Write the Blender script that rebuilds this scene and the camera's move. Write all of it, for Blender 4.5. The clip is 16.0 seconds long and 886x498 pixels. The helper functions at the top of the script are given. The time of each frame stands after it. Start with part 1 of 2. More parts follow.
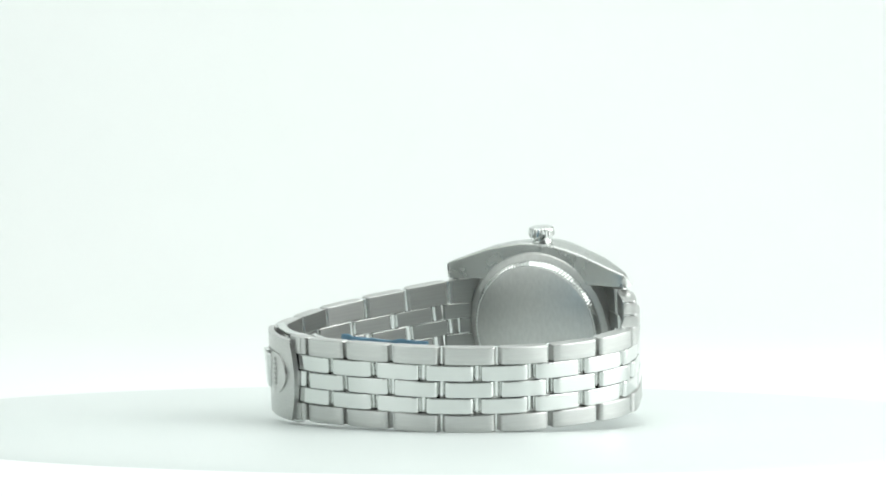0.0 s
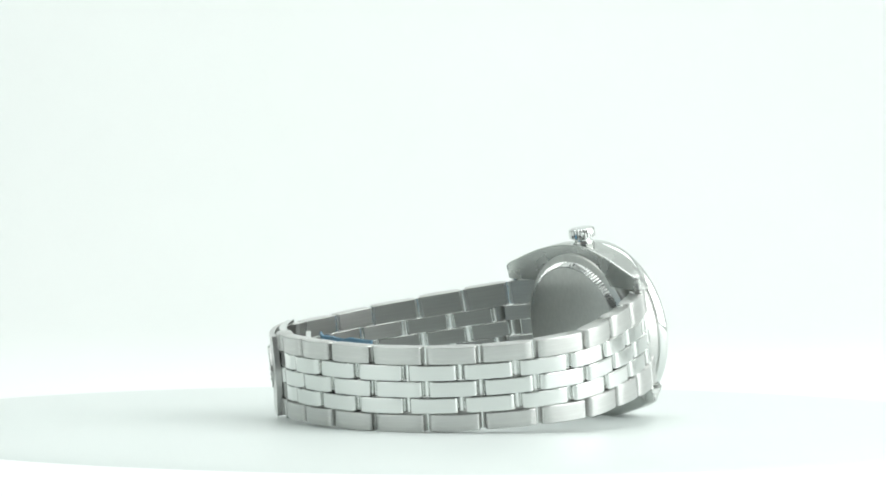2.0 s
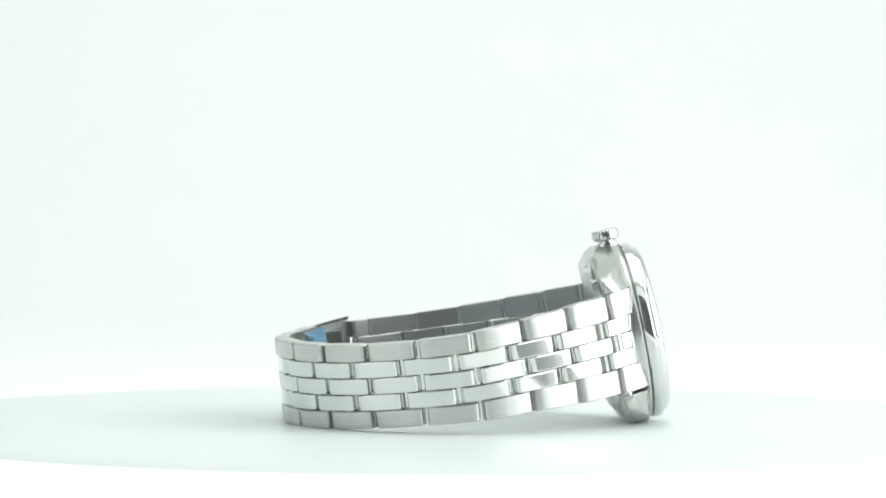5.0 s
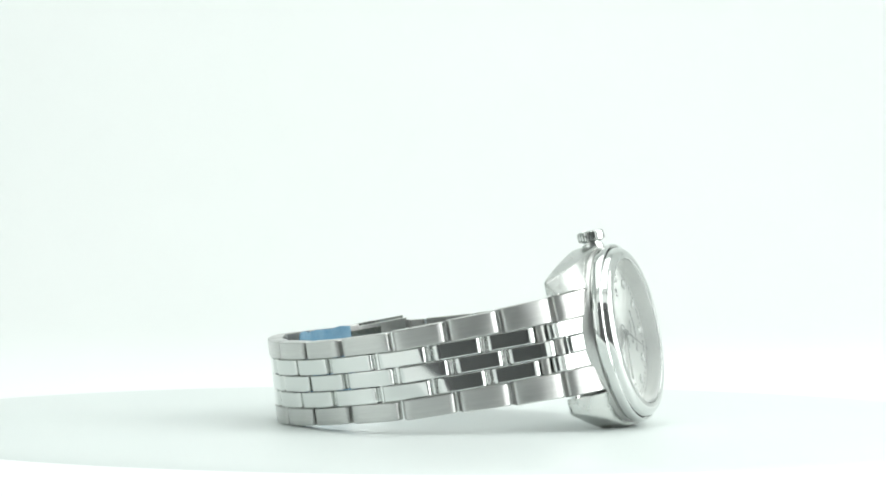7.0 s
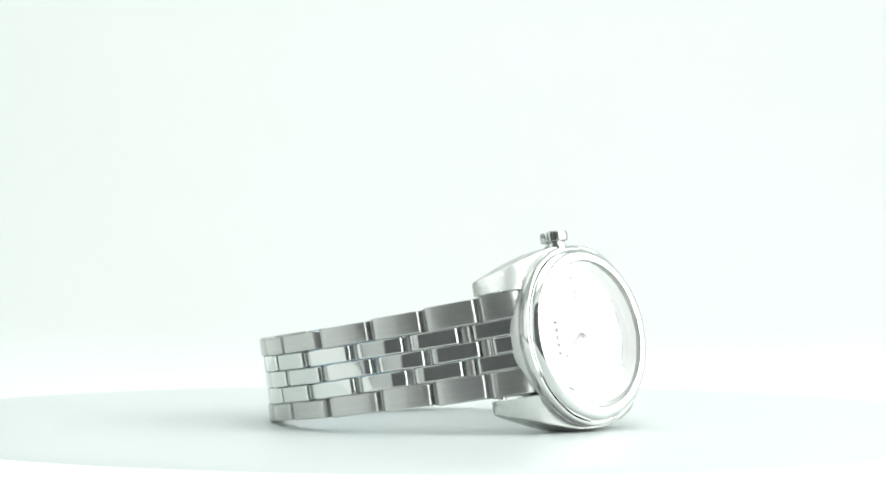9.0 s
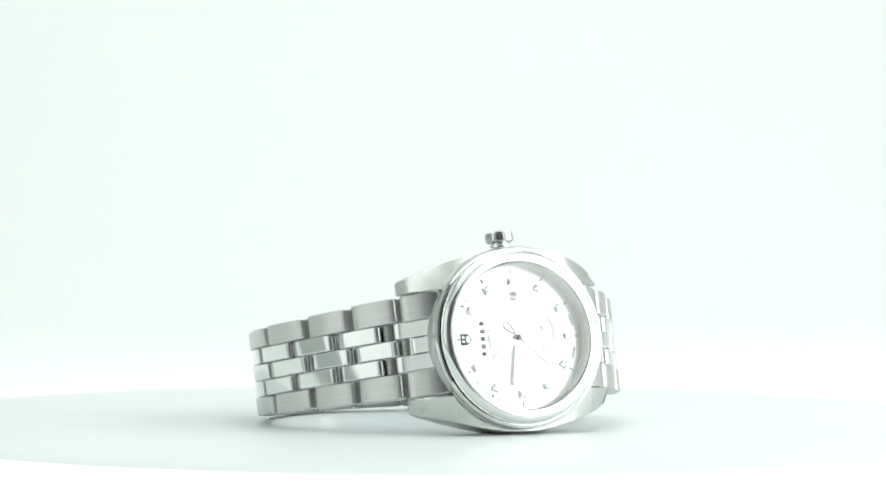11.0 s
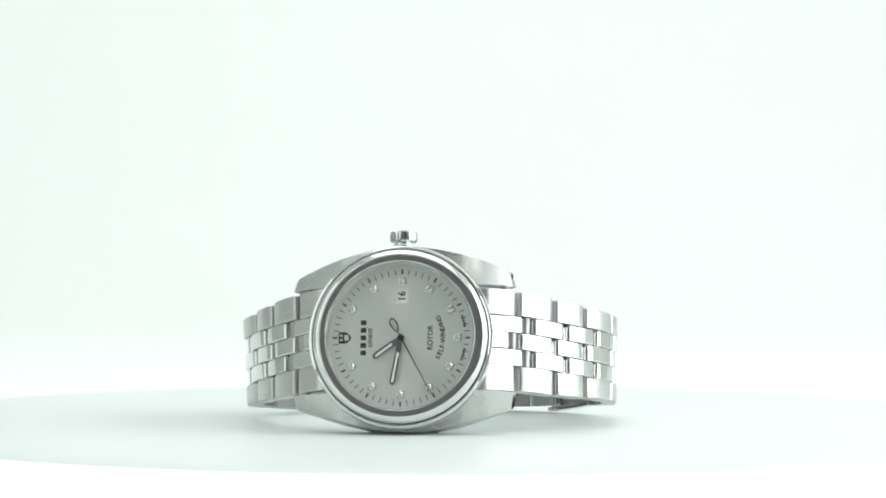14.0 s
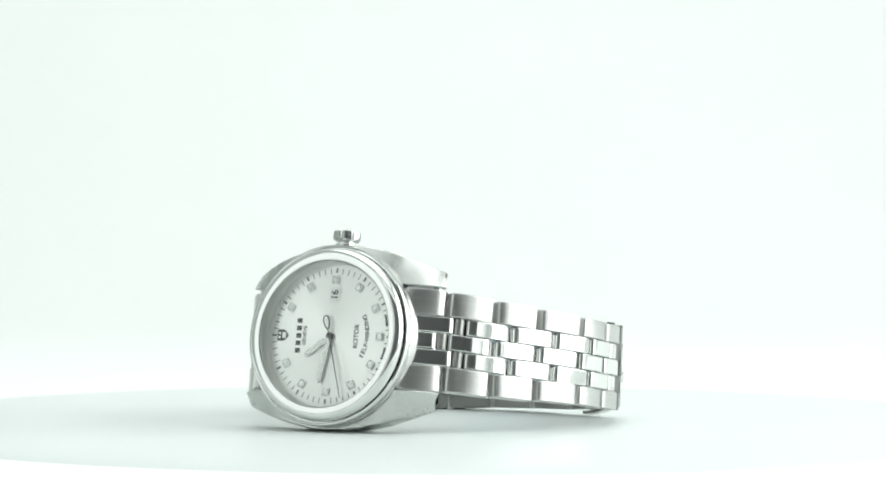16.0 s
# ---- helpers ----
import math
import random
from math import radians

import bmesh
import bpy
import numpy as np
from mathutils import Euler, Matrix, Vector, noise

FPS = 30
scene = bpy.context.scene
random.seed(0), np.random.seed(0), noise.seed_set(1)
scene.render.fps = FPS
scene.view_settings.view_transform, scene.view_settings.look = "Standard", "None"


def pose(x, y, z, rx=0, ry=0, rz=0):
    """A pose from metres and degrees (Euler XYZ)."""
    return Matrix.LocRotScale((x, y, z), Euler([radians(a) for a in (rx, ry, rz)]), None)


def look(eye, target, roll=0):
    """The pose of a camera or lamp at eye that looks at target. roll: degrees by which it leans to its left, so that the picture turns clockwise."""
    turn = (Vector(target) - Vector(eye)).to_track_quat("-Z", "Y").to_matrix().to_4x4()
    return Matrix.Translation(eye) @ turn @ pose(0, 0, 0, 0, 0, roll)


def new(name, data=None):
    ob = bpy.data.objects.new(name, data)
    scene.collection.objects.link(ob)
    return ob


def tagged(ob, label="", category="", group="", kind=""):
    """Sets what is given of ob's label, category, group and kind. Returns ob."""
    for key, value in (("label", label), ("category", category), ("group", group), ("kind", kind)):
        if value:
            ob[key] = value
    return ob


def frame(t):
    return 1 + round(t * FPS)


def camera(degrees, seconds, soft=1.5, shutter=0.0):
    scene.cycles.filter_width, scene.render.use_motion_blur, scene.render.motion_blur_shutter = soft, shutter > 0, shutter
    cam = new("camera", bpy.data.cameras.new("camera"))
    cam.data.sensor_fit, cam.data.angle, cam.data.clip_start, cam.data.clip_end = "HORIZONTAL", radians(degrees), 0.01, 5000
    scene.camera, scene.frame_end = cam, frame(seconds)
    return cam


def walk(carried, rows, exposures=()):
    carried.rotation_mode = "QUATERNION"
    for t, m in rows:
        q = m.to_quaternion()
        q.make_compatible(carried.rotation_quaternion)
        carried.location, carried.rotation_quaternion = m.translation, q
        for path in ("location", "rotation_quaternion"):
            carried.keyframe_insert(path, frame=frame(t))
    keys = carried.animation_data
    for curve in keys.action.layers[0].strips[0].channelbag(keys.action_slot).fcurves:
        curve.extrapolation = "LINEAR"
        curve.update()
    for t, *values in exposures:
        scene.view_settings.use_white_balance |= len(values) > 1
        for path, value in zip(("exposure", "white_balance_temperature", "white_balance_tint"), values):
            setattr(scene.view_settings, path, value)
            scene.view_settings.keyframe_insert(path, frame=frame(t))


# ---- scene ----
cam = camera(12.78, 16.0, soft=1.9)
EYE = pose(-0.00092, -0.70650, 0.04980, 88.4441, 0, -0.0194) @ pose(0, 0, 0, 0, 0, 0.1894)
walk(cam, [(0.0, EYE), (16.0, EYE)], exposures=[(0.0, 0.0), (16.0, 0.0)])

# ---- light: a white product tent, lamps above and at one side, open to a dim room at the front ----
world = bpy.data.worlds.new("dim_room")
world.use_nodes = True
world.node_tree.nodes["Background"].inputs[0].default_value = (0.18, 0.188, 0.19, 1)
scene.world = world


def area(name, m, sx, sy, watts, colour):
    la = bpy.data.lights.new(name, "AREA")
    la.shape, la.size, la.size_y, la.energy, la.color = "RECTANGLE", sx, sy, watts, colour
    ob = new(name, la)
    ob.matrix_world = m
    return ob


area("top_lamp", look((0.0, 0.05, 0.69), (0, 0.05, 0)), 0.62, 0.7, 2.24, (0.985, 1.0, 1.0))
area("side_lamp", look((0.385, -0.115, 0.22), (0, -0.115, 0.2)), 0.48, 0.40, 1.98, (0.985, 1.0, 0.998))
# Added fill, no known source: brightens the dial from the left front.
area("left_front_fill", look((-0.385, -0.24, 0.2), (0, -0.24, 0.2)), 0.24, 0.36, 0.22, (0.98, 1.0, 0.995))

# ---- materials ----


def material(name, base, rough=0.5, metal=0.0):
    m = bpy.data.materials.new(name)
    m.use_nodes = True
    b = m.node_tree.nodes["Principled BSDF"]
    b.inputs["Base Color"].default_value = (*base, 1)
    b.inputs["Roughness"].default_value = rough
    b.inputs["Metallic"].default_value = metal
    return m, m.node_tree, b


def link(tree, a, b):
    tree.links.new(a, b)


def coords(tree, scale=(1, 1, 1), kind="Object"):
    tc = tree.nodes.new("ShaderNodeTexCoord")
    mp = tree.nodes.new("ShaderNodeMapping")
    mp.inputs["Scale"].default_value = scale
    link(tree, tc.outputs[kind], mp.inputs["Vector"])
    return mp.outputs["Vector"]


def noise_tex(tree, vec, scale, detail=4.0, rough=0.55):
    n = tree.nodes.new("ShaderNodeTexNoise")
    n.inputs["Scale"].default_value, n.inputs["Detail"].default_value = scale, detail
    n.inputs["Roughness"].default_value = rough
    link(tree, vec, n.inputs["Vector"])
    return n.outputs["Fac"]


def ramp(tree, fac, lo, hi, a=0.3, b=0.7):
    r = tree.nodes.new("ShaderNodeMapRange")
    r.inputs["From Min"].default_value, r.inputs["From Max"].default_value = a, b
    r.inputs["To Min"].default_value, r.inputs["To Max"].default_value = lo, hi
    link(tree, fac, r.inputs["Value"])
    return r.outputs["Result"]


def mix_colour(tree, fac, a, b):
    n = tree.nodes.new("ShaderNodeMix")
    n.data_type = "RGBA"
    n.inputs["A"].default_value, n.inputs["B"].default_value = (*a, 1), (*b, 1)
    link(tree, fac, n.inputs["Factor"])
    return n.outputs["Result"]


def bump(tree, bsdf, height, strength, distance):
    n = tree.nodes.new("ShaderNodeBump")
    n.inputs["Strength"].default_value, n.inputs["Distance"].default_value = strength, distance
    link(tree, height, n.inputs["Height"])
    link(tree, n.outputs["Normal"], bsdf.inputs["Normal"])


def steel(name, rough, base, streak=None, grain=0.0):
    """Stainless steel; streak: stretch of the brushing grain along each axis."""
    m, t, b = material(name, base, rough, 1.0)
    smudge = noise_tex(t, coords(t), 260, 3)
    link(t, ramp(t, smudge, rough * 0.92, rough * 1.1), b.inputs["Roughness"])
    if streak:
        g = noise_tex(t, coords(t, streak), 900, 2)
        link(t, mix_colour(t, g, [c * 0.86 for c in base], [min(1, c * 1.08) for c in base]), b.inputs["Base Color"])
        bump(t, b, g, grain, 0.00002)
    else:
        s = noise_tex(t, coords(t), 140, 2)
        link(t, mix_colour(t, s, [c * 0.95 for c in base], base), b.inputs["Base Color"])
    return m


polished = steel("polished_steel", 0.05, (0.735, 0.75, 0.735))
brushed = steel("brushed_steel", 0.30, (0.60, 0.605, 0.59), (0.03, 3, 3), 0.06)
brushed_case = steel("brushed_case_steel", 0.30, (0.60, 0.605, 0.59), (0.05, 3, 3), 0.06)
bright_pin = steel("bright_pin_steel", 0.12, (0.88, 0.89, 0.88))
lug_steel = steel("fine_satin_lug_steel", 0.26, (0.58, 0.595, 0.575))
satin_back = steel("satin_case_back", 0.36, (0.60, 0.605, 0.585), (2, 1, 2), 0.03)
# Base set darker than the other steels, for links' inner faces and tubes.
inner_steel = steel("darker_satin_steel", 0.40, (0.37, 0.375, 0.36), (0.1, 3, 3), 0.05)


def make_dial():
    m, t, b = material("silver_sunburst_dial", (0.82, 0.83, 0.81), 0.36, 0.8)
    tan = t.nodes.new("ShaderNodeTangent")
    tan.direction_type, tan.axis = "RADIAL", "Z"
    b.inputs["Anisotropic"].default_value, b.inputs["Anisotropic Rotation"].default_value = 0.9, 0.0
    link(t, tan.outputs["Tangent"], b.inputs["Tangent"])
    g = noise_tex(t, coords(t), 2500, 2)
    link(t, mix_colour(t, g, (0.87, 0.885, 0.855), (0.91, 0.92, 0.895)), b.inputs["Base Color"])
    return m


dial_silver = make_dial()
hand_steel = steel("grey_hand_steel", 0.2, (0.50, 0.51, 0.50))
lume, _, _ = material("white_lume", (0.82, 0.84, 0.8), 0.6)
ink, _, _ = material("black_print", (0.025, 0.028, 0.028), 0.45)
grey_ink, _, _ = material("grey_print", (0.13, 0.135, 0.13), 0.4)
date_white, _, _ = material("date_disc_white", (0.86, 0.87, 0.85), 0.5)
etch = steel("etched_steel", 0.42, (0.42, 0.425, 0.41))


def make_gem():
    m, t, b = material("diamond", (0.80, 0.82, 0.81), 0.03)
    b.inputs["IOR"].default_value = 2.3
    b.inputs["Metallic"].default_value = 0.35
    return m


gem = make_gem()


def make_crystal():
    m = bpy.data.materials.new("sapphire_crystal")
    m.use_nodes = True
    t = m.node_tree
    t.nodes.clear()
    out, mix = t.nodes.new("ShaderNodeOutputMaterial"), t.nodes.new("ShaderNodeMixShader")
    tr, gl, lw = t.nodes.new("ShaderNodeBsdfTransparent"), t.nodes.new("ShaderNodeBsdfGlossy"), t.nodes.new("ShaderNodeLayerWeight")
    lw.inputs["Blend"].default_value, gl.inputs["Roughness"].default_value = 0.5, 0.01
    pw = t.nodes.new("ShaderNodeMath")
    pw.operation, pw.inputs[1].default_value = "POWER", 2.0
    fr = t.nodes.new("ShaderNodeMapRange")
    fr.inputs["To Min"].default_value, fr.inputs["To Max"].default_value = 0.06, 0.95
    link(t, lw.outputs["Facing"], pw.inputs[0])
    link(t, pw.outputs[0], fr.inputs["Value"])
    tr.inputs["Color"].default_value = (0.97, 0.985, 0.975, 1)
    link(t, fr.outputs[0], mix.inputs[0])
    link(t, tr.outputs[0], mix.inputs[1])
    link(t, gl.outputs[0], mix.inputs[2])
    link(t, mix.outputs[0], out.inputs["Surface"])
    return m


crystal_glass = make_crystal()


def make_film():
    m, t, b = material("blue_protective_film", (0.16, 0.36, 0.52), 0.25)
    n = noise_tex(t, coords(t), 420, 4)
    link(t, mix_colour(t, n, (0.09, 0.25, 0.40), (0.27, 0.46, 0.60)), b.inputs["Base Color"])
    bump(t, b, noise_tex(t, coords(t), 700, 3), 0.5, 0.0002)
    return m


blue_film = make_film()


def paper(name, a, b_, rough=0.7, scale=9):
    m, t, b = material(name, a, rough)
    n = noise_tex(t, coords(t), scale, 5)
    link(t, mix_colour(t, n, a, b_), b.inputs["Base Color"])
    bump(t, b, noise_tex(t, coords(t), 900, 3), 0.08, 0.0002)
    return m


tent_cloth = paper("white_tent_cloth", (0.86, 0.89, 0.875), (0.9, 0.915, 0.905))
sweep_white = paper("white_sweep_paper", (0.87, 0.905, 0.89), (0.9, 0.925, 0.91))
# The west side's weaker light is put into its colour: darker than tent_cloth.
dimmed_cloth = paper("dimmed_tent_side", (0.38, 0.415, 0.395), (0.43, 0.465, 0.445))
disc_white = paper("white_turntable_acrylic", (0.69, 0.75, 0.73), (0.735, 0.78, 0.765), 0.42, 14)
table_grey = paper("grey_table_top", (0.13, 0.135, 0.14), (0.17, 0.175, 0.18), 0.55, 6)
room_dark = paper("room_wall_paint", (0.80, 0.82, 0.81), (0.84, 0.86, 0.85), 0.8, 2)

# ---- helpers for building ----


def obj(name, bm, mat, parent=None, label="", m=None, smooth=True):
    me = bpy.data.meshes.new(name)
    bmesh.ops.recalc_face_normals(bm, faces=bm.faces)
    bm.to_mesh(me)
    bm.free()
    for p in me.polygons:
        p.use_smooth = smooth
    if smooth:
        me.set_sharp_from_angle(angle=radians(32))
    me.materials.append(mat)
    ob = new(name, me)
    ob.parent = parent
    if m is not None:
        ob.matrix_basis = m
    if label:
        ob["label"] = label
    return ob


def lathe(profile, seg=96, centre=(0, 0, 0), close=False):
    """Turn (radius, z) pairs, in mm, about z."""
    bm = bmesh.new()
    rings = []
    for r, z in profile:
        if r < 1e-6:
            rings.append([bm.verts.new((centre[0] * MM, centre[1] * MM, (centre[2] + z) * MM))])
        else:
            rings.append([bm.verts.new(((centre[0] + r * math.cos(2 * math.pi * k / seg)) * MM,
                                        (centre[1] + r * math.sin(2 * math.pi * k / seg)) * MM,
                                        (centre[2] + z) * MM)) for k in range(seg)])
    pairs = list(zip(rings, rings[1:])) + ([(rings[-1], rings[0])] if close else [])
    for p, q in pairs:
        for k in range(seg):
            j = (k + 1) % seg
            if len(p) == 1 and len(q) == 1:
                continue
            if len(p) == 1:
                bm.faces.new((p[0], q[j], q[k]))
            elif len(q) == 1:
                bm.faces.new((p[k], p[j], q[0]))
            else:
                bm.faces.new((p[k], p[j], q[j], q[k]))
    return bm


def box(cx, cy, cz, sx, sy, sz, bevel=0.0, turn=0.0, segs=2):
    """A bevelled box in mm; turn: degrees about z."""
    bm = bmesh.new()
    bmesh.ops.create_cube(bm, size=1.0)
    for v in bm.verts:
        v.co = Vector((v.co.x * sx, v.co.y * sy, v.co.z * sz)) * MM
    if bevel:
        bmesh.ops.bevel(bm, geom=list(bm.edges), offset=bevel * MM, segments=segs, affect="EDGES", profile=0.5)
    bm.transform(Matrix.Translation(Vector((cx, cy, cz)) * MM) @ Matrix.Rotation(radians(turn), 4, "Z"))
    return bm


def extrude_outline(pts, z0, z1, bevel=0.0):
    """A flat outline of (x, y) pairs in mm, raised from z0 to z1."""
    bm = bmesh.new()
    lo = [bm.verts.new((x * MM, y * MM, z0 * MM)) for x, y in pts]
    hi = [bm.verts.new((x * MM, y * MM, z1 * MM)) for x, y in pts]
    bm.faces.new(lo[::-1])
    top = bm.faces.new(hi)
    for k in range(len(pts)):
        j = (k + 1) % len(pts)
        bm.faces.new((lo[k], lo[j], hi[j], hi[k]))
    if bevel:
        bmesh.ops.bevel(bm, geom=list(top.edges), offset=bevel * MM, segments=1, affect="EDGES")
    return bm


def join(*bms):
    out = bmesh.new()
    for b in bms:
        me = bpy.data.meshes.new("tmp")
        b.to_mesh(me)
        out.from_mesh(me)
        bpy.data.meshes.remove(me)
        b.free()
    return out


def loft(sections, closed_ends=True):
    bm = bmesh.new()
    rows = [[bm.verts.new(Vector(p) * MM) for p in s] for s in sections]
    n = len(rows[0])
    for p, q in zip(rows, rows[1:]):
        for k in range(n):
            j = (k + 1) % n
            bm.faces.new((p[k], p[j], q[j], q[k]))
    if closed_ends:
        bm.faces.new(rows[0][::-1])
        bm.faces.new(rows[-1])
    return bm


def letters(text, size, cx, cy, z, turn, depth=0.02):
    """Flat raised letters, centred, in mm; turn: degrees about z."""
    cu = bpy.data.curves.new("letters", "FONT")
    cu.body, cu.size, cu.align_x, cu.align_y, cu.extrude = text, size * MM, "CENTER", "CENTER", depth * MM
    cu.resolution_u, cu.offset = 3, size * 0.022 * MM
    ob = bpy.data.objects.new("letters", cu)
    scene.collection.objects.link(ob)
    me = bpy.data.meshes.new_from_object(ob.evaluated_get(bpy.context.evaluated_depsgraph_get()))
    bpy.data.objects.remove(ob)
    bm = bmesh.new()
    bm.from_mesh(me)
    bpy.data.meshes.remove(me)
    bm.transform(Matrix.Translation(Vector((cx, cy, z)) * MM) @ Matrix.Rotation(radians(turn), 4, "Z"))
    return bm


MM = 0.001

# ---- the tent and the room round it ----


def plane_slab(name, x0, x1, y0, y1, z0, z1, mat):
    bm = bmesh.new()
    bmesh.ops.create_cube(bm, size=1.0)
    for v in bm.verts:
        v.co = Vector(((x0 + x1) / 2 + v.co.x * (x1 - x0), (y0 + y1) / 2 + v.co.y * (y1 - y0), (z0 + z1) / 2 + v.co.z * (z1 - z0)))
    return tagged(obj(name, bm, mat, smooth=False), kind="structure")


FLOOR = -0.0008
X, YF, YB, ZT = 0.40, -0.40, 0.60, 0.70


def backdrop():
    """Sweep of paper: floor, round bend and back in one sheet."""
    prof = [(-0.21, FLOOR), (-0.1, FLOOR), (0.0, FLOOR), (0.2, FLOOR), (0.32, FLOOR)]
    prof += [(0.32 + 0.28 * math.sin(a), FLOOR + 0.28 * (1 - math.cos(a))) for a in [radians(7.5 * k) for k in range(1, 13)]]
    prof += [(YB, 0.45), (YB, ZT)]
    bm = bmesh.new()
    back = [(y + 0.003 * (z > 0.01), z - 0.003) for y, z in prof]
    rows = [[bm.verts.new((x, y, z)) for y, z in line] for x, line in ((-X, prof), (X, prof), (X, back), (-X, back))]
    for p, q in zip(rows, rows[1:] + rows[:1]):
        for k in range(len(prof) - 1):
            bm.faces.new((p[k], q[k], q[k + 1], p[k + 1]))
    return tagged(obj("backdrop", bm, sweep_white), "seamless white paper sweep under and behind the turntable", kind="structure")


backdrop()
plane_slab("wall_west", -X - 0.006, -X, YF, YB + 0.01, -0.01, ZT, dimmed_cloth)
plane_slab("wall_east", X, X + 0.006, YF, YB + 0.01, -0.01, ZT, tent_cloth)
plane_slab("ceiling", -X - 0.006, X + 0.006, YF, YB + 0.01, ZT, ZT + 0.006, tent_cloth)
for nm, b in (("wall_south_1", (-X, -0.21, YF - 0.006, YF, -0.01, ZT)), ("wall_south_2", (0.305, X, YF - 0.006, YF, -0.01, ZT)), ("wall_south_3", (-0.21, 0.305, YF - 0.006, YF, 0.42, ZT))):
    plane_slab(nm, *b, tent_cloth)
plane_slab("table", -0.6, 0.6, -0.6, 0.9, -0.05, -0.012, table_grey)
for nm, b in (("room_wall_south", (-0.9, 0.9, -1.35, -1.3, -0.5, 1.0)), ("room_wall_north", (-0.9, 0.9, 1.0, 1.05, -0.5, 1.0)),
              ("room_wall_west", (-0.95, -0.9, -1.35, 1.05, -0.5, 1.0)), ("room_wall_east", (0.9, 0.95, -1.35, 1.05, -0.5, 1.0)),
              ("room_floor", (-0.95, 0.95, -1.35, 1.05, -0.55, -0.5))):
    plane_slab(nm, *b, room_dark)

# ---- turntable ----
turntable = obj("turntable", lathe([(0, 0.0), (60, 0.0), (97, 0.0), (97, -0.8), (0, -0.8)], 160), disc_white)
obj("rim", lathe([(97.02, -0.002), (101, -0.07), (104, -0.24), (106, -0.5), (107.0, -0.78), (107.0, -0.8), (97.02, -0.8)], 160, close=True), disc_white, turntable)
tagged(turntable, "round glossy white turntable disc on white paper", "turntable")

# ---- wristwatch ----
# Watch space: x towards 6 o'clock, y towards 3 o'clock (up), z out of the dial, origin at the dial's middle.
M = Matrix(((-0.86467, -0.08954, 0.49430, 0.02085), (0.50219, -0.17761, 0.84632, 0.02855), (0.01201, 0.98002, 0.19854, 0.01661), (0, 0, 0, 1)))
SUNK = Matrix.Translation((0, 0, -0.00128))  # the dial lies this far below the bezel's seat
watch = new("wrist_watch")
watch.empty_display_size = 0.01
tagged(watch, "stainless steel wristwatch with silver diamond dial, lying on its side", "watch")


def part(name, bm, mat, parent=None, label="", smooth=True):
    return obj(name, bm, mat, parent or watch, label, M if parent is None else None, smooth)


def case():
    body = lathe([(0, -1.9), (15.2, -1.9), (15.55, -2.1), (15.7, -2.6), (15.65, -4.4), (15.2, -6.0), (14.2, -7.0), (13.0, -7.4), (0, -7.4)], 128)
    lugs = []
    # along the lug: distance from middle, outer height, front and back depth
    rows = [(0, 16.1, -1.95, -6.6), (3, 15.95, -1.95, -6.7), (6, 15.4, -1.95, -6.9), (10, 14.4, -2.0, -7.3), (13, 13.45, -2.4, -7.7), (15.5, 12.6, -3.3, -8.0),
            (17.5, 11.95, -4.4, -8.2), (18.7, 11.5, -5.4, -8.15), (19.25, 11.1, -6.2, -7.8)]
    for sx in (-1, 1):
        for sy in (-1, 1):
            sec = []
            for a, uo, nt, nb in rows:
                ui = 9.08
                nb += 0.3 * a / 19.25 if sx > 0 else 0.0  # the lugs at 6 are fuller at the shoulder and thinner behind
                uo += 0.45 * min(1.0, a / 10) if sx > 0 else 0.0
                drop = min(0.3 + 0.085 * a, 0.58 * (uo - ui))
                ring = [(ui, nt - 0.1), (ui + 0.12, nt), (uo - 0.2, nt - drop), (uo - 0.06, nt - drop - 0.1), (uo, nt - drop - 0.25), (uo, nb + 0.3), (uo - 0.1, nb + 0.08), (uo - 0.3, nb), (ui + 0.1, nb), (ui, nb + 0.1)]
                cut = (0.8 if sx > 0 else 0.4) * (a / 19.25) ** 3  # the tips lean back towards the case
                sec.append([(sx * (a - cut * (nt - n) / (nt - nb)), sy * u, n) for u, n in ring])
            lugs.append(loft(sec))
    c = part("case", body, brushed_case, label="steel case with brushed flanks and four tapered lugs")
    c.matrix_basis = M @ Matrix.Rotation(radians(1.0), 4, "Z")
    for b in lugs:
        g = part("lug", b, lug_steel, c, "tapered lug with a bevelled face")
        g.data.set_sharp_from_angle(angle=radians(20))
    return c


def bezel():
    prof = [(12.75, -1.9), (12.78, 1.25), (12.86, 1.42), (12.93, 1.455), (13.03, 1.46), (13.4, 1.456), (13.75, 1.44), (14.02, 1.40), (14.24, 1.32), (14.46, 1.19), (14.66, 1.01), (14.83, 0.79), (14.97, 0.48), (15.06, -0.1), (15.09, -0.6),
            (15.1, -0.55), (15.2, -0.55), (15.24, -0.12), (15.42, 0.02), (15.66, -0.08), (15.8, -0.4), (15.8, -1.5), (15.65, -1.8), (15.3, -1.95), (12.75, -1.95)]
    bz = part("bezel", lathe(prof, 160, close=True), polished, label="polished domed steel bezel with a fine groove")
    part("rehaut", lathe([(12.74, 1.2), (12.6, 1.0), (12.55, 0.2), (12.5, -1.25), (12.74, -1.25)], 128, close=True), satin_back, bz, "satin steel inner ring")
    return bz


def crystal():
    c = part("crystal", lathe([(0, 1.62), (4, 1.61), (8, 1.57), (11, 1.51), (12.5, 1.45), (12.74, 1.36)], 96), crystal_glass, label="clear sapphire crystal")
    c.visible_shadow = False


def clock(deg):
    """Direction in the dial for a clock angle from 12."""
    return -math.cos(radians(deg)), math.sin(radians(deg))


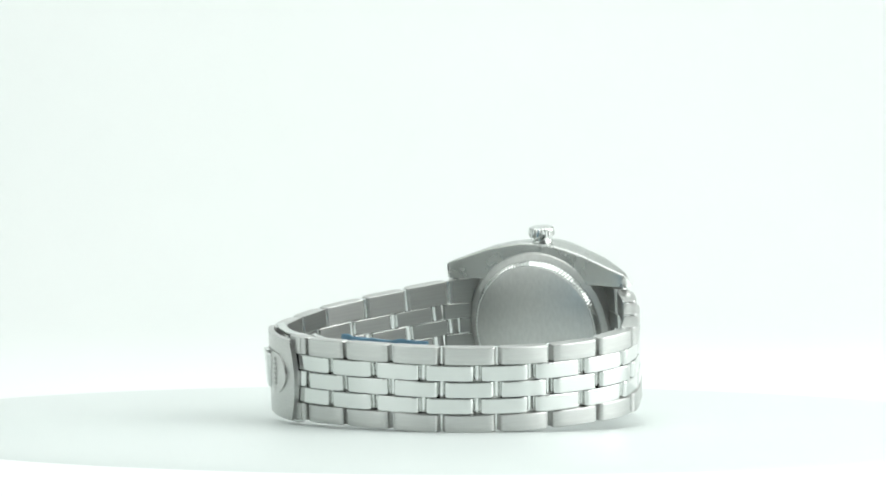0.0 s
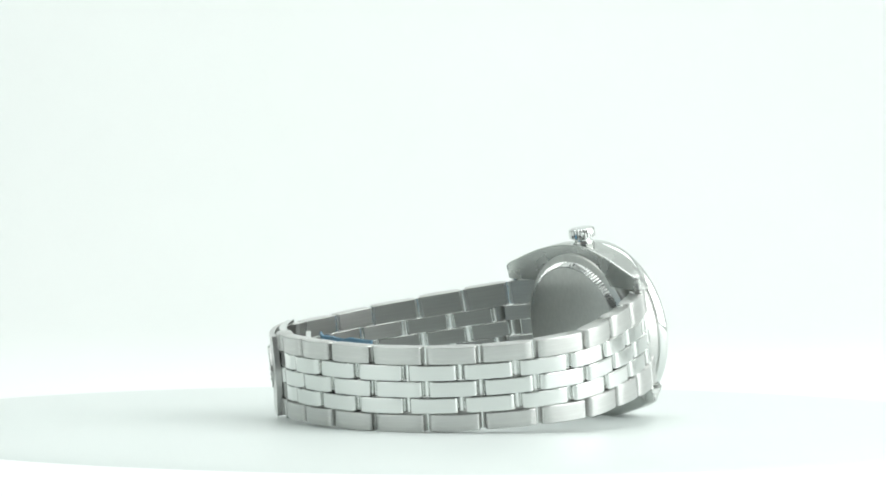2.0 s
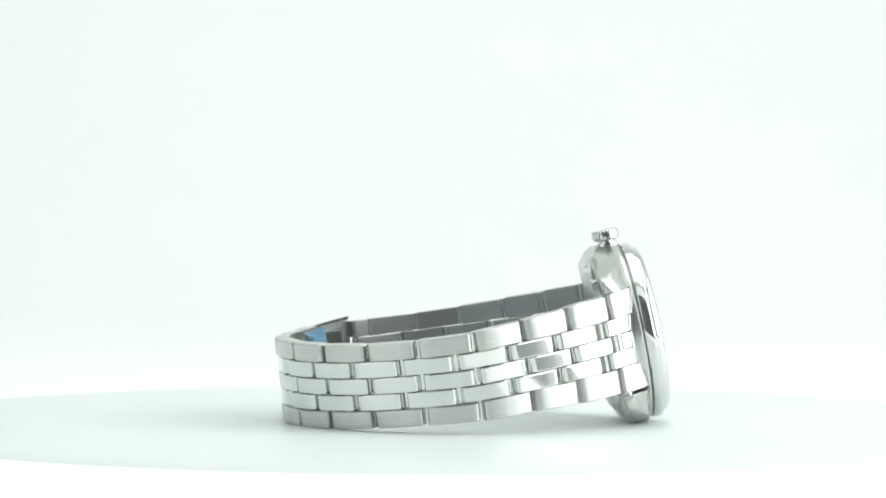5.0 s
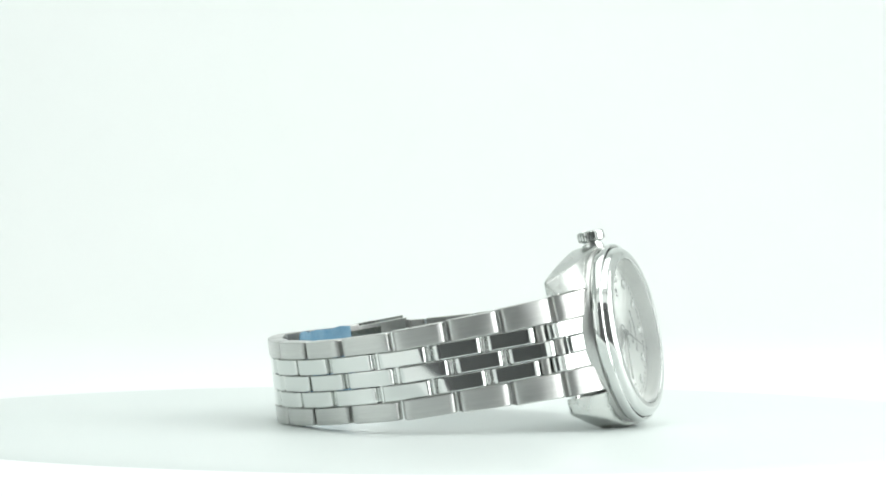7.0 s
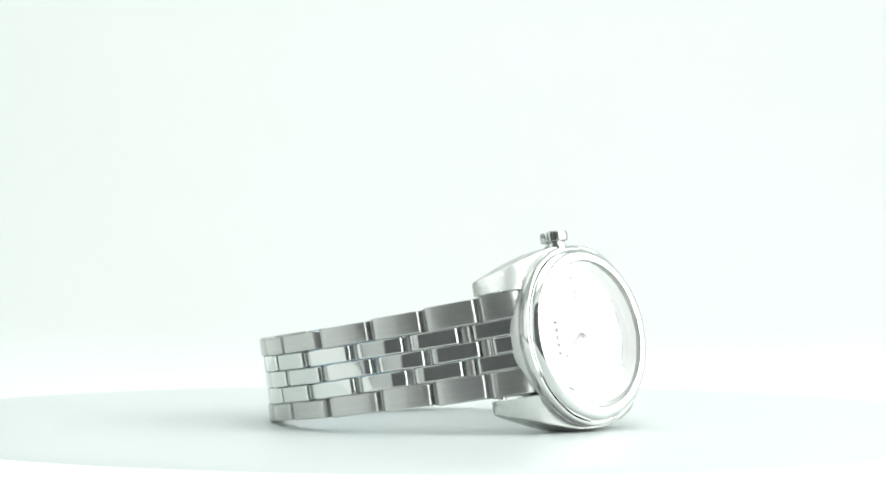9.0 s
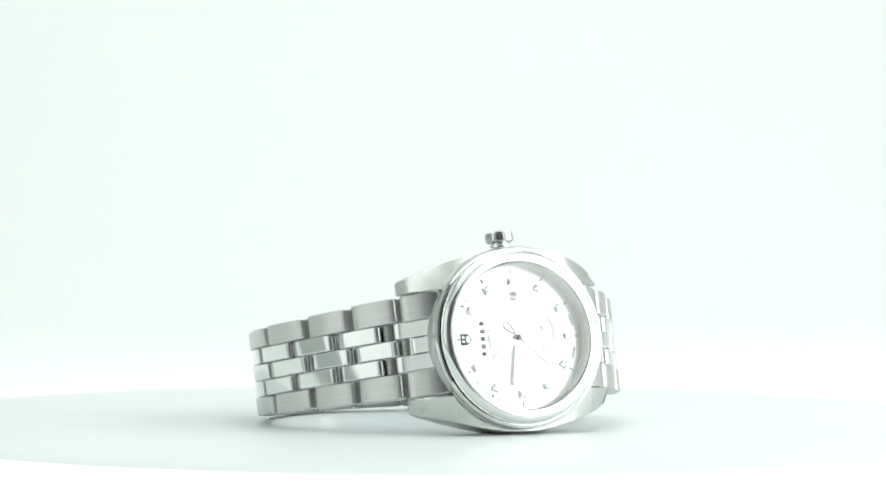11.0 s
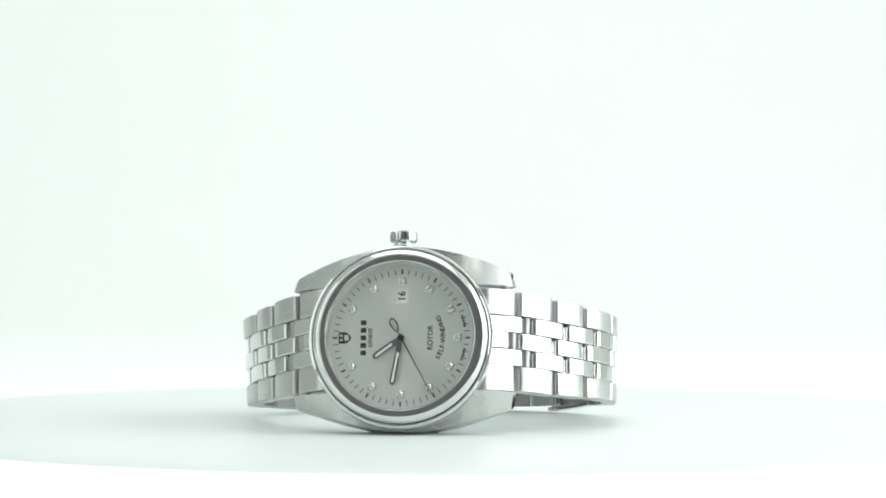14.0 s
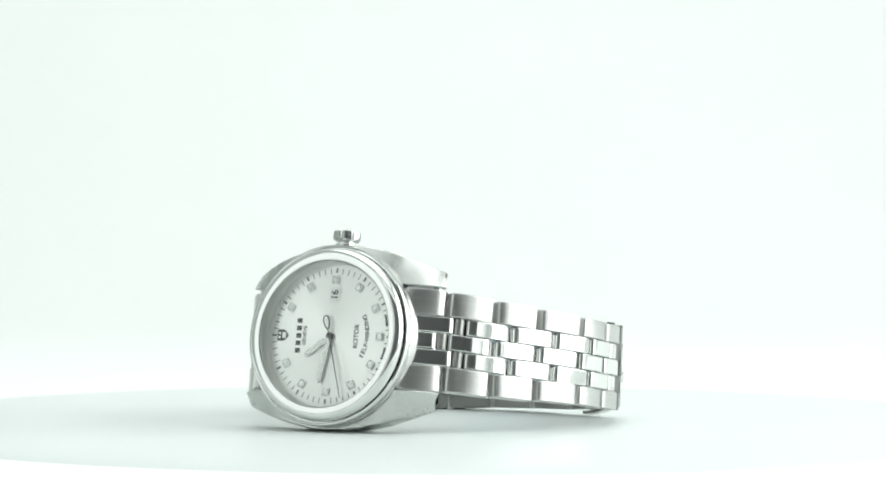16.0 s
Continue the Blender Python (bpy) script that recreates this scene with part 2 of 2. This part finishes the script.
def dial():
    d = part("dial", lathe([(0, 0.0), (6, 0.0), (12.72, 0.0), (12.72, -0.4), (0, -0.4)], 128), dial_silver, label="silver sunburst dial")
    d.matrix_basis = M @ SUNK
    for k in range(60):
        x, y = clock(6 * k)
        r, ln, w, mt = (11.25, 0.95, 0.13, grey_ink) if k % 5 else (11.4, 0.85, 0.34, grey_ink)
        part("minute_mark", box(x * r, y * r, 0.02, ln, w, 0.04, 0, math.degrees(math.atan2(y, x))), mt, d, smooth=False)
    for h in range(1, 12):
        x, y = clock(30 * h)
        ang = math.degrees(math.atan2(y, x))
        seat = lathe([(0, 0.3), (0.6, 0.3), (0.72, 0.24), (0.76, 0.1), (0.76, 0), (0, 0)], 24, (x * 9.73, y * 9.73, 0))
        prongs = [lathe([(0, 0.5), (0.13, 0.47), (0.2, 0.36), (0.22, 0), (0, 0)], 10, (x * 9.73 + 0.72 * math.cos(radians(ang + q)), y * 9.73 + 0.72 * math.sin(radians(ang + q)), 0)) for q in (45, 135, 225, 315)]
        part("hour_index", join(seat, *prongs), polished, d, "round diamond in a four-claw steel setting")
    # round brilliants: table, crown facets
    for h in range(1, 12):
        x, y = clock(30 * h)
        g = lathe([(0, 0.5), (0.3, 0.5), (0.54, 0.36), (0.58, 0.28), (0, 0.05)], 8, (x * 9.73, y * 9.73, 0))
        part("diamond", g, gem, d, smooth=False)
    # shield mark at 12, plain
    pts = [(-10.75, -0.95), (-9.7, -1.0), (-9.2, -0.8), (-8.8, -0.42), (-8.6, 0.0), (-8.8, 0.42), (-9.2, 0.8), (-9.7, 1.0), (-10.75, 0.95)]
    part("shield_mark", extrude_outline(pts, 0.0, 0.12, 0.0), ink, d, "small black shield mark")
    part("shield_inlay", join(box(-9.4, 0, 0.13, 0.75, 0.95, 0.06, 0.02), box(-10.3, 0.36, 0.13, 0.4, 0.38, 0.06), box(-10.3, -0.36, 0.13, 0.4, 0.38, 0.06)), dial_silver, d)
    # maker's name as plain bars
    for k in range(5):
        part("name_bar", box(-6.5, -2.6 + 1.3 * k, 0.03, 0.95, 0.8, 0.06), ink, d, smooth=False)
    part("print", letters("GENEVE", 0.92, -5.3, 0.0, 0.02, 90), ink, d, smooth=False)
    part("print", letters("ROTOR", 1.22, 5.0, 0.0, 0.02, 90), ink, d, smooth=False)
    text = "SELF-WINDING"
    widths = {"I": 0.36, "-": 0.46, "W": 1.1, "L": 0.68, "E": 0.74, "F": 0.7}
    adv = [widths.get(c, 0.82) for c in text]
    tot, run, ls = sum(adv), 0.0, []
    for c, w in zip(text, adv):
        phi = (run + w / 2 - tot / 2) * 0.92 / 7.2
        run += w
        ls.append(letters(c, 1.12, 7.2 * math.cos(phi), 7.2 * math.sin(phi), 0.02, 90 + math.degrees(phi)))
    part("print", join(*ls), ink, d, smooth=False)
    for s in (-1, 1):
        for k in range(5):
            phi = s * radians(10.5 + 2.3 * k)
            part("tiny_print_bar", box(11.05 * math.cos(phi), 11.05 * math.sin(phi), 0.02, 0.42, 0.34, 0.04, 0, math.degrees(phi)), ink, d, smooth=False)
    # date window at 3
    w = part("date_window", box(0.0, 7.15, 0.03, 2.05, 2.5, 0.08, 0.03), date_white, d, "white date window")
    part("date_frame", join(box(1.08, 7.15, 0.04, 0.12, 2.62, 0.14), box(-1.08, 7.15, 0.04, 0.12, 2.62, 0.14), box(0, 8.43, 0.04, 2.05, 0.12, 0.14), box(0, 5.87, 0.04, 2.05, 0.12, 0.14)), dial_silver, d)
    part("date_number", letters("16", 1.75, 0.05, 7.15, 0.08, 90), ink, d, smooth=False)
    return d


def stick_hand(name, length, width, deg, z):
    x, y = clock(deg)
    ang = radians(math.degrees(math.atan2(y, x)))
    rot = Matrix.Rotation(ang, 4, "Z")
    out = [(-0.2, -0.3), (0.6, -0.36), (length * 0.3, -width / 2), (length - 0.45, -width / 2), (length, -width * 0.16), (length, width * 0.16),
           (length - 0.45, width / 2), (length * 0.3, width / 2), (0.6, 0.36), (-0.2, 0.3)]
    bm = extrude_outline(out, z, z + 0.16, 0.05)
    bm.transform(rot)
    h = part(name, bm, hand_steel, label="baton hand with white lume")
    h.matrix_basis = M @ SUNK
    bl = box((length * 0.32 + length - 0.5) / 2, 0, z + 0.15, length * 0.68 - 0.5, width * 0.42, 0.06)
    bl.transform(rot)
    part("lume_strip", bl, lume, h)


def second_hand():
    bm = extrude_outline([(-1.2, -0.1), (0, -0.12), (11.2, -0.05), (11.2, 0.05), (0, 0.12), (-1.2, 0.1)], 0.72, 0.8)
    n = 28
    ring = []
    for k in range(n):
        a = 2 * math.pi * k / n
        cx, w = -2.35 + 1.2 * math.cos(a), 0.46 * math.sin(a) * (1.15 - 0.35 * math.cos(a))
        nx, ny = math.cos(a), math.sin(a) * 2.2
        l = math.hypot(nx, ny)
        ring.append([(cx - 0.11 * nx / l, w - 0.11 * ny / l, 0.72), (cx + 0.11 * nx / l, w + 0.11 * ny / l, 0.72), (cx + 0.11 * nx / l, w + 0.11 * ny / l, 0.8), (cx - 0.11 * nx / l, w - 0.11 * ny / l, 0.8)])
    lp = loft(ring + [ring[0]], closed_ends=False)
    hub = lathe([(0, 0.88), (0.4, 0.88), (0.55, 0.8), (0.55, 0.1), (0, 0.1)], 24)
    return part("second_hand", join(bm, lp, hub), ink, label="thin black second hand with open oval counterweight")


def crown():
    """Fluted crown; its axis runs along y."""
    seg, prof = 144, [(0, 18.8), (1.6, 18.8), (2.0, 18.72), (2.32, 18.5), (2.4, 17.8), (2.34, 17.1), (2.1, 16.9), (1.8, 16.8), (1.5, 16.65), (1.5, 16.45), (1.85, 16.35), (1.95, 16.0), (1.95, 15.2), (0, 15.2)]
    bm = bmesh.new()
    rings = []
    for r, y in prof:
        ring = []
        for k in range(seg):
            a = 2 * math.pi * k / seg
            g = 0.0
            if 17.0 < y < 18.65:
                g = -0.34 if (k % 6) in (0, 1) else 0.0
            ring.append(bm.verts.new(((-0.2 + (r + g) * math.cos(a)) * MM, y * MM, (-3.75 + (r + g) * math.sin(a)) * MM)))
        rings.append(ring)
    for p, q in zip(rings, rings[1:]):
        for k in range(seg):
            j = (k + 1) % seg
            bm.faces.new((p[k], p[j], q[j], q[k]))
    bmesh.ops.remove_doubles(bm, verts=bm.verts, dist=1e-7)
    part("crown", bm, polished, label="polished fluted winding crown")


def case_back():
    b = part("case_back", lathe([(0, -8.8), (11.9, -8.8), (12.2, -8.72), (12.3, -8.6), (12.3, -7.6), (13.3, -7.55), (14.3, -7.2), (14.5, -6.9), (0, -6.9)], 128), satin_back, label="brushed screw-down case back")
    seg = 480
    sec = []
    for k in range(seg):
        a = 2 * math.pi * k / seg
        g = 0.0 if (k // 2) % 2 else 0.2
        sec.append([(r * math.cos(a), r * math.sin(a), z) for r, z in ((12.25, -8.62), (12.5 - g * 0.3, -8.66 + g * 0.3), (13.1 - g, -8.1 + g), (13.25 - g, -7.6), (12.9, -7.5))])
    part("coin_edge", loft(sec + [sec[0]], closed_ends=False), polished, b, "coin-edge ring of the case back")
    # worn engraving round the back, as plain bars
    for s, n0, n1 in ((1, 16, 64), (1, 140, 172)):
        for a in range(n0, n1, 6):
            r = 9.6
            part("engraved_bar", box(r * math.cos(radians(a)), r * math.sin(radians(a)), -8.76, 1.1, 0.55, 0.03, 0, a), etch, b, smooth=False)


# Bracelet: hinge lines of the outer face in watch space, middle (x, y, z) and the way across the band, in mm
NODES12 = [(-13, 0, -2.1, 0, 17.9, 0), (-18.91, -0.19, -7.59, -0.12, 17.51, 0.45), (-24.21, -0.19, -15.58, -0.47, 16.65, 0.59), (-28.44, -0.02, -24.01, -0.52, 15.78, 0.67),
           (-31.91, 0.18, -32.94, -1.06, 15.2, 1.08), (-30.46, 0.93, -42.61, -0.75, 14.53, 0.83), (-25.52, 1.66, -50.89, -0.91, 14.53, 1.06), (-19.23, 2.63, -57.99, -0.85, 14.64, 1.23),
           (-10.83, 3.4, -62.79, -0.65, 14.77, 1.44), (-2.23, 4.12, -65.09, -0.59, 14.71, 1.3), (7.42, 4.02, -64.01, -0.63, 14.71, 1.18), (16.83, 3.61, -61.27, -0.63, 14.7, 1.18),
           (24.5, 3.55, -56.9, -0.6, 14.7, 1.2)]
NODES6 = [(13, 0, -2.1, 0, 17.9, 0), (19.29, 0.27, -7.19, 0.03, 17.27, 0.69), (25.16, 0.15, -13.6, -0.37, 16.97, -0.13), (29.78, 0.36, -21.13, -0.14, 16.1, 0.32),
          (33.67, 0.67, -29.77, 0.06, 15.27, 0.46), (33.65, 1.25, -38.8, 0.1, 15, 0.6), (31.6, 2.15, -48.25, -0.2, 14.9, 0.9), (25.8, 3.2, -56.15, -0.4, 14.8, 1.1)]
STAGGER = 1.36  # first hinge of the second and fourth rows


def along(nodes, s):
    """Point and values of the hinge line at s, smooth through the nodes."""
    s = max(0.0, min(len(nodes) - 1.0, s))
    i = min(int(s), len(nodes) - 2)
    f = s - i
    p = [nodes[max(0, min(len(nodes) - 1, i + k))] for k in (-1, 0, 1, 2)]
    return [0.5 * ((2 * b) + (c - a) * f + (2 * a - 5 * b + 4 * c - d) * f * f + (3 * b - a - 3 * c + d) * f ** 3) for a, b, c, d in zip(*p)]


def rows_of(width):
    """Offsets and widths of the five rows across the band, from the upper edge."""
    mid = 2.86
    out = (width - 3 * mid) / 2
    return [(width / 2 - out / 2, out), (mid, mid), (0.0, mid), (-mid, mid), (-width / 2 + out / 2, out)]


def on_band(v, row):
    """Middle of a row at the hinge line v."""
    d = Vector(v[3:6])
    return Vector(v[:3]) + d * (rows_of(d.length)[row][0] / d.length)


def link_frame(nodes, s0, s1, row, side):
    a, b = along(nodes, s0), along(nodes, s1)
    rw = rows_of((Vector(a[3:6]).length + Vector(b[3:6]).length) / 2)[row][1]
    p, q = on_band(a, row), on_band(b, row)
    wd = (Vector(a[3:6]) + Vector(b[3:6])).normalized()
    x = q - p
    length = x.length
    x.normalize()
    z = (wd.cross(x) * side).normalized()
    y = z.cross(x)
    mid = (p + q) / 2 + z * proud(s1, side)
    return Matrix(((x.x, y.x, z.x, mid.x * MM), (x.y, y.y, z.y, mid.y * MM), (x.z, y.z, z.z, mid.z * MM), (0, 0, 0, 1))), length, rw


def proud(s, side):
    """How far the link faces stand out past the hinge line."""
    return min(0.65, 0.12 + 0.14 * s) if side > 0 else 0.2


def link_mesh(length, width, thick, crown_h, rnd, gap, back_taper=0.0):
    """One link: rounded ends, faintly domed face, softened long edges."""
    h = length / 2 - gap / 2
    prof = [(-h + 0.42, -thick), (-h + 0.06, -thick + 0.5), (-h, -rnd)]
    for a in (20, 45, 70, 90):
        prof.append((-h + rnd * (1 - math.cos(radians(a))), -rnd * (1 - math.sin(radians(a)))))
    prof += [(-h + rnd * 1.12, crown_h * 0.1), *[(h * f, crown_h * (1 - f * f * 1.2)) for f in (-0.7, -0.5, -0.25, 0, 0.25, 0.5, 0.7)], (h - rnd * 1.12, crown_h * 0.1)]
    for a in (90, 70, 45, 20):
        prof.append((h - rnd * (1 - math.cos(radians(a))), -rnd * (1 - math.sin(radians(a)))))
    prof += [(h, -rnd), (h - 0.06, -thick + 0.5), (h - 0.42, -thick)]
    e = 0.16
    secs = []
    for y, ins in ((-width / 2, e), (-width / 2 + e * 0.35, e * 0.35), (-width / 2 + e, 0), (-width / 2 + e + 0.06, 0), (width / 2 - e - 0.06, 0), (width / 2 - e, 0), (width / 2 - e * 0.35, e * 0.35), (width / 2, e)):
        sec = []
        for px, pz in prof:
            k = max(0.0, h - ins) / h
            zz = pz - ins if pz > -thick / 2 else pz + ins * 0.6
            sec.append((px * (k if abs(px) > h * 0.8 else 1), y, zz))
        secs.append(sec)
    return loft(secs)


def tube(nodes, s, row, side, br):
    """Hinge tube between an end link and its first link."""
    m, ln, w = link_frame(nodes, s - 0.1, s + 0.1, row, side)
    bm = lathe([(0, -w / 2 + 0.05), (1.0, -w / 2 + 0.05), (1.0, w / 2 - 0.05), (0, w / 2 - 0.05)], 20)
    bm.transform(Matrix.Translation((0, 0, -1.35 * MM)) @ Matrix.Rotation(radians(90), 4, "X"))
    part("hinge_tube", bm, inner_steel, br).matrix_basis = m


def half_bracelet(nodes, side, last, br):
    """Rows of links from the end link to hinge number last."""
    for row in range(5):
        outer = row in (0, 4)
        mid_row = row in (1, 3)
        spans = [(0.0, STAGGER - 0.14)] if mid_row else [(0.0, 0.88)] if row == 2 else [(0.0, 1.0)]
        s = STAGGER if mid_row else 1.0
        if row in (1, 2, 3):
            tube(nodes, STAGGER - 0.07 if mid_row else 0.94, row, side, br)
        while s < last - 0.01:
            spans.append((s, min(last, s + 1.0)))
            s += 1.0
        for k, (s0, s1) in enumerate(spans):
            m, ln, w = link_frame(nodes, s0, s1, row, side)
            if ln < 1.5:
                continue
            bm = link_mesh(ln, w - (0.06 if outer else 0.1), 2.5, 0.36 if outer else 0.16, 0.7 if outer else 0.8, 0.9 if outer else 1.15)
            ob = part("end_link" if k == 0 else "link", bm, brushed if outer else polished, br)
            ob.matrix_basis = m
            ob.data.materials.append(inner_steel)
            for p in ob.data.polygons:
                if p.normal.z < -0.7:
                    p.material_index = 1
    # pins show in the gaps: through all rows at the main hinges, through the second and fourth rows at the staggered ones
    for first in (1.0, STAGGER):
        s = first
        while s <= last:
            for row in (range(5) if first == 1.0 else (1, 3)):
                if first == 1.0 and row in (1, 3):
                    continue
                m, ln, w = link_frame(nodes, s - 0.1, s + 0.1, row, side)
                bm = lathe([(0, -w / 2 + 0.1), (0.5, -w / 2 + 0.1), (0.5, w / 2 - 0.1), (0, w / 2 - 0.1)], 16)
                bm.transform(Matrix.Translation((0, 0, -2.0 * MM)) @ Matrix.Rotation(radians(90), 4, "X"))
                part("hinge_pin", bm, bright_pin, br).matrix_basis = m
            s += 1.0


def bracelet():
    """Each half hangs on its own spring bar."""
    for s, nodes, last in ((1, NODES12, 11.6), (-1, NODES6, 6.4)):
        b = lathe([(0, -9.6), (0.75, -9.6), (0.75, 9.6), (0, 9.6)], 16)
        b.transform(Matrix.Translation(Vector((-s * 17.0, 0, -6.9)) * MM) @ Matrix.Rotation(radians(90), 4, "X"))
        br = part("bracelet_half", b, polished, label="five-row steel bracelet half, brushed outer and polished inner links")
        half_bracelet(nodes, s, last, br)


def strip(pts, u0, u1, thick, bulge=0.0, rows=9):
    """Curved plate through (towards 12, out) points; thick towards the wrist; bulge: how far its last end bows out."""
    n = len(pts)
    secs = []
    for j in range(rows):
        f = j / (rows - 1)
        u = u0 + (u1 - u0) * f
        b = bulge * math.sin(math.pi * f) ** 0.8 if 0 < f < 1 else 0.0
        out, inn = [], []
        for k, (a, nn) in enumerate(pts):
            p0, p1 = pts[max(0, k - 1)], pts[min(n - 1, k + 1)]
            t = Vector((p1[0] - p0[0], p1[1] - p0[1])).normalized()
            nv = Vector((-t.y, t.x))
            s = b * max(0.0, k / (n - 1) - 0.6) / 0.4
            q = Vector((a, nn)) + t * s
            lean = 0.1 * (u - 4)
            out.append((-q.x, u, q.y + lean))
            q2 = q + nv * thick
            inn.append((-q2.x, u, q2.y + lean))
        secs.append(out + inn[::-1])
    return loft(secs)


def clasp():
    # from the 6 o'clock side round to the free end
    line = [(-30.4, -51.6), (-29.6, -53.4), (-28.4, -55.2), (-26.6, -57.2), (-24.6, -58.9), (-22.4, -60.3), (-20.6, -61.2)]
    c = part("clasp", strip(line, -3.9, 10.3, 1.0, 1.5), brushed_case, label="brushed folding clasp with a raised push lip")
    # rounded lip plate lying on the cover
    shield = [(-28.6, -55.25), (-27.3, -56.75), (-26.0, -57.95), (-24.9, -58.85), (-23.9, -59.55)]
    part("lip_plate", strip(shield, 0.6, 7.4, 0.5, 3.0, 15), brushed_case, c, "rounded brushed lip plate")
    lip = box(0, 0, 0, 2.9, 6.8, 1.5, 0.25)
    lip.transform(Matrix.Translation(Vector((27.95, 4.0, -55.7)) * MM) @ Matrix.Rotation(radians(-49), 4, "Y"))
    part("push_lip", lip, polished, c, "polished clasp lip")
    for u in (-4.5, 10.6):
        part("clasp_flange", strip([(-28.6, -52.0), (-26.4, -55.0), (-23.4, -57.6), (-20.4, -59.4)], u - 0.25, u + 0.25, 1.4, 0.0, 2), polished, c)
    for k in range(6):
        b = box(0, 0, 0, 0.7, 0.5, 0.08)
        b.transform(Matrix.Translation(Vector((25.1, 2.0 + 0.85 * k, -58.85 + 0.1 * (0.85 * k - 2.0))) * MM) @ Matrix.Rotation(radians(-41), 4, "Y"))
        part("name_bar", b, etch, c, smooth=False)
    blade = [(10.0, -59.2), (4.0, -61.0), (-3.0, -61.2), (-9.5, -59.6), (-15.0, -56.6), (-20.0, -53.0)]
    bl = part("folding_blade", strip(blade, -1.5, 9.6, 0.9), polished, c, "polished folding blade inside the clasp")
    film = [(6.5, -58.9), (3.0, -59.9), (-3.0, -60.1), (-8.6, -58.4), (-12.8, -56.0)]
    fine = []
    for p, q in zip(film, film[1:]):
        fine += [(p[0] + (q[0] - p[0]) * k / 8, p[1] + (q[1] - p[1]) * k / 8) for k in range(8)]
    bm = strip(fine, -1.0, 10.8, 0.22, 0.0, 15)
    for v in bm.verts:
        n = noise.noise_vector(v.co * 330)
        v.co += Vector((n.x * 0.3, max(0.0, v.co.y / MM - 6) * n.y * 0.1, n.z * 0.4)) * MM
    part("protective_film", bm, blue_film, c, "crumpled blue protective film")
    return c


case()
bezel()
crystal()
dial()
stick_hand("hour_hand", 5.9, 1.0, 323.5, 0.28)
stick_hand("minute_hand", 8.35, 0.95, 280.0, 0.48)
second = second_hand()
crown()
case_back()
bracelet()
clasp()


def motions():
    """The disc turns steadily with the watch on it; the second hand runs."""
    turn = [(float(t), pose(0, 0, 0, 0, 0, 0.312 - 11.2214 * t)) for t in range(17)]
    walk(turntable, turn)
    walk(watch, turn)
    sec = []
    for t in range(17):
        x, y = clock(238.1 + 6 * (t - 13.5))
        sec.append((float(t), M @ SUNK @ Matrix.Rotation(math.atan2(y, x), 4, "Z")))
    walk(second, sec)


motions()
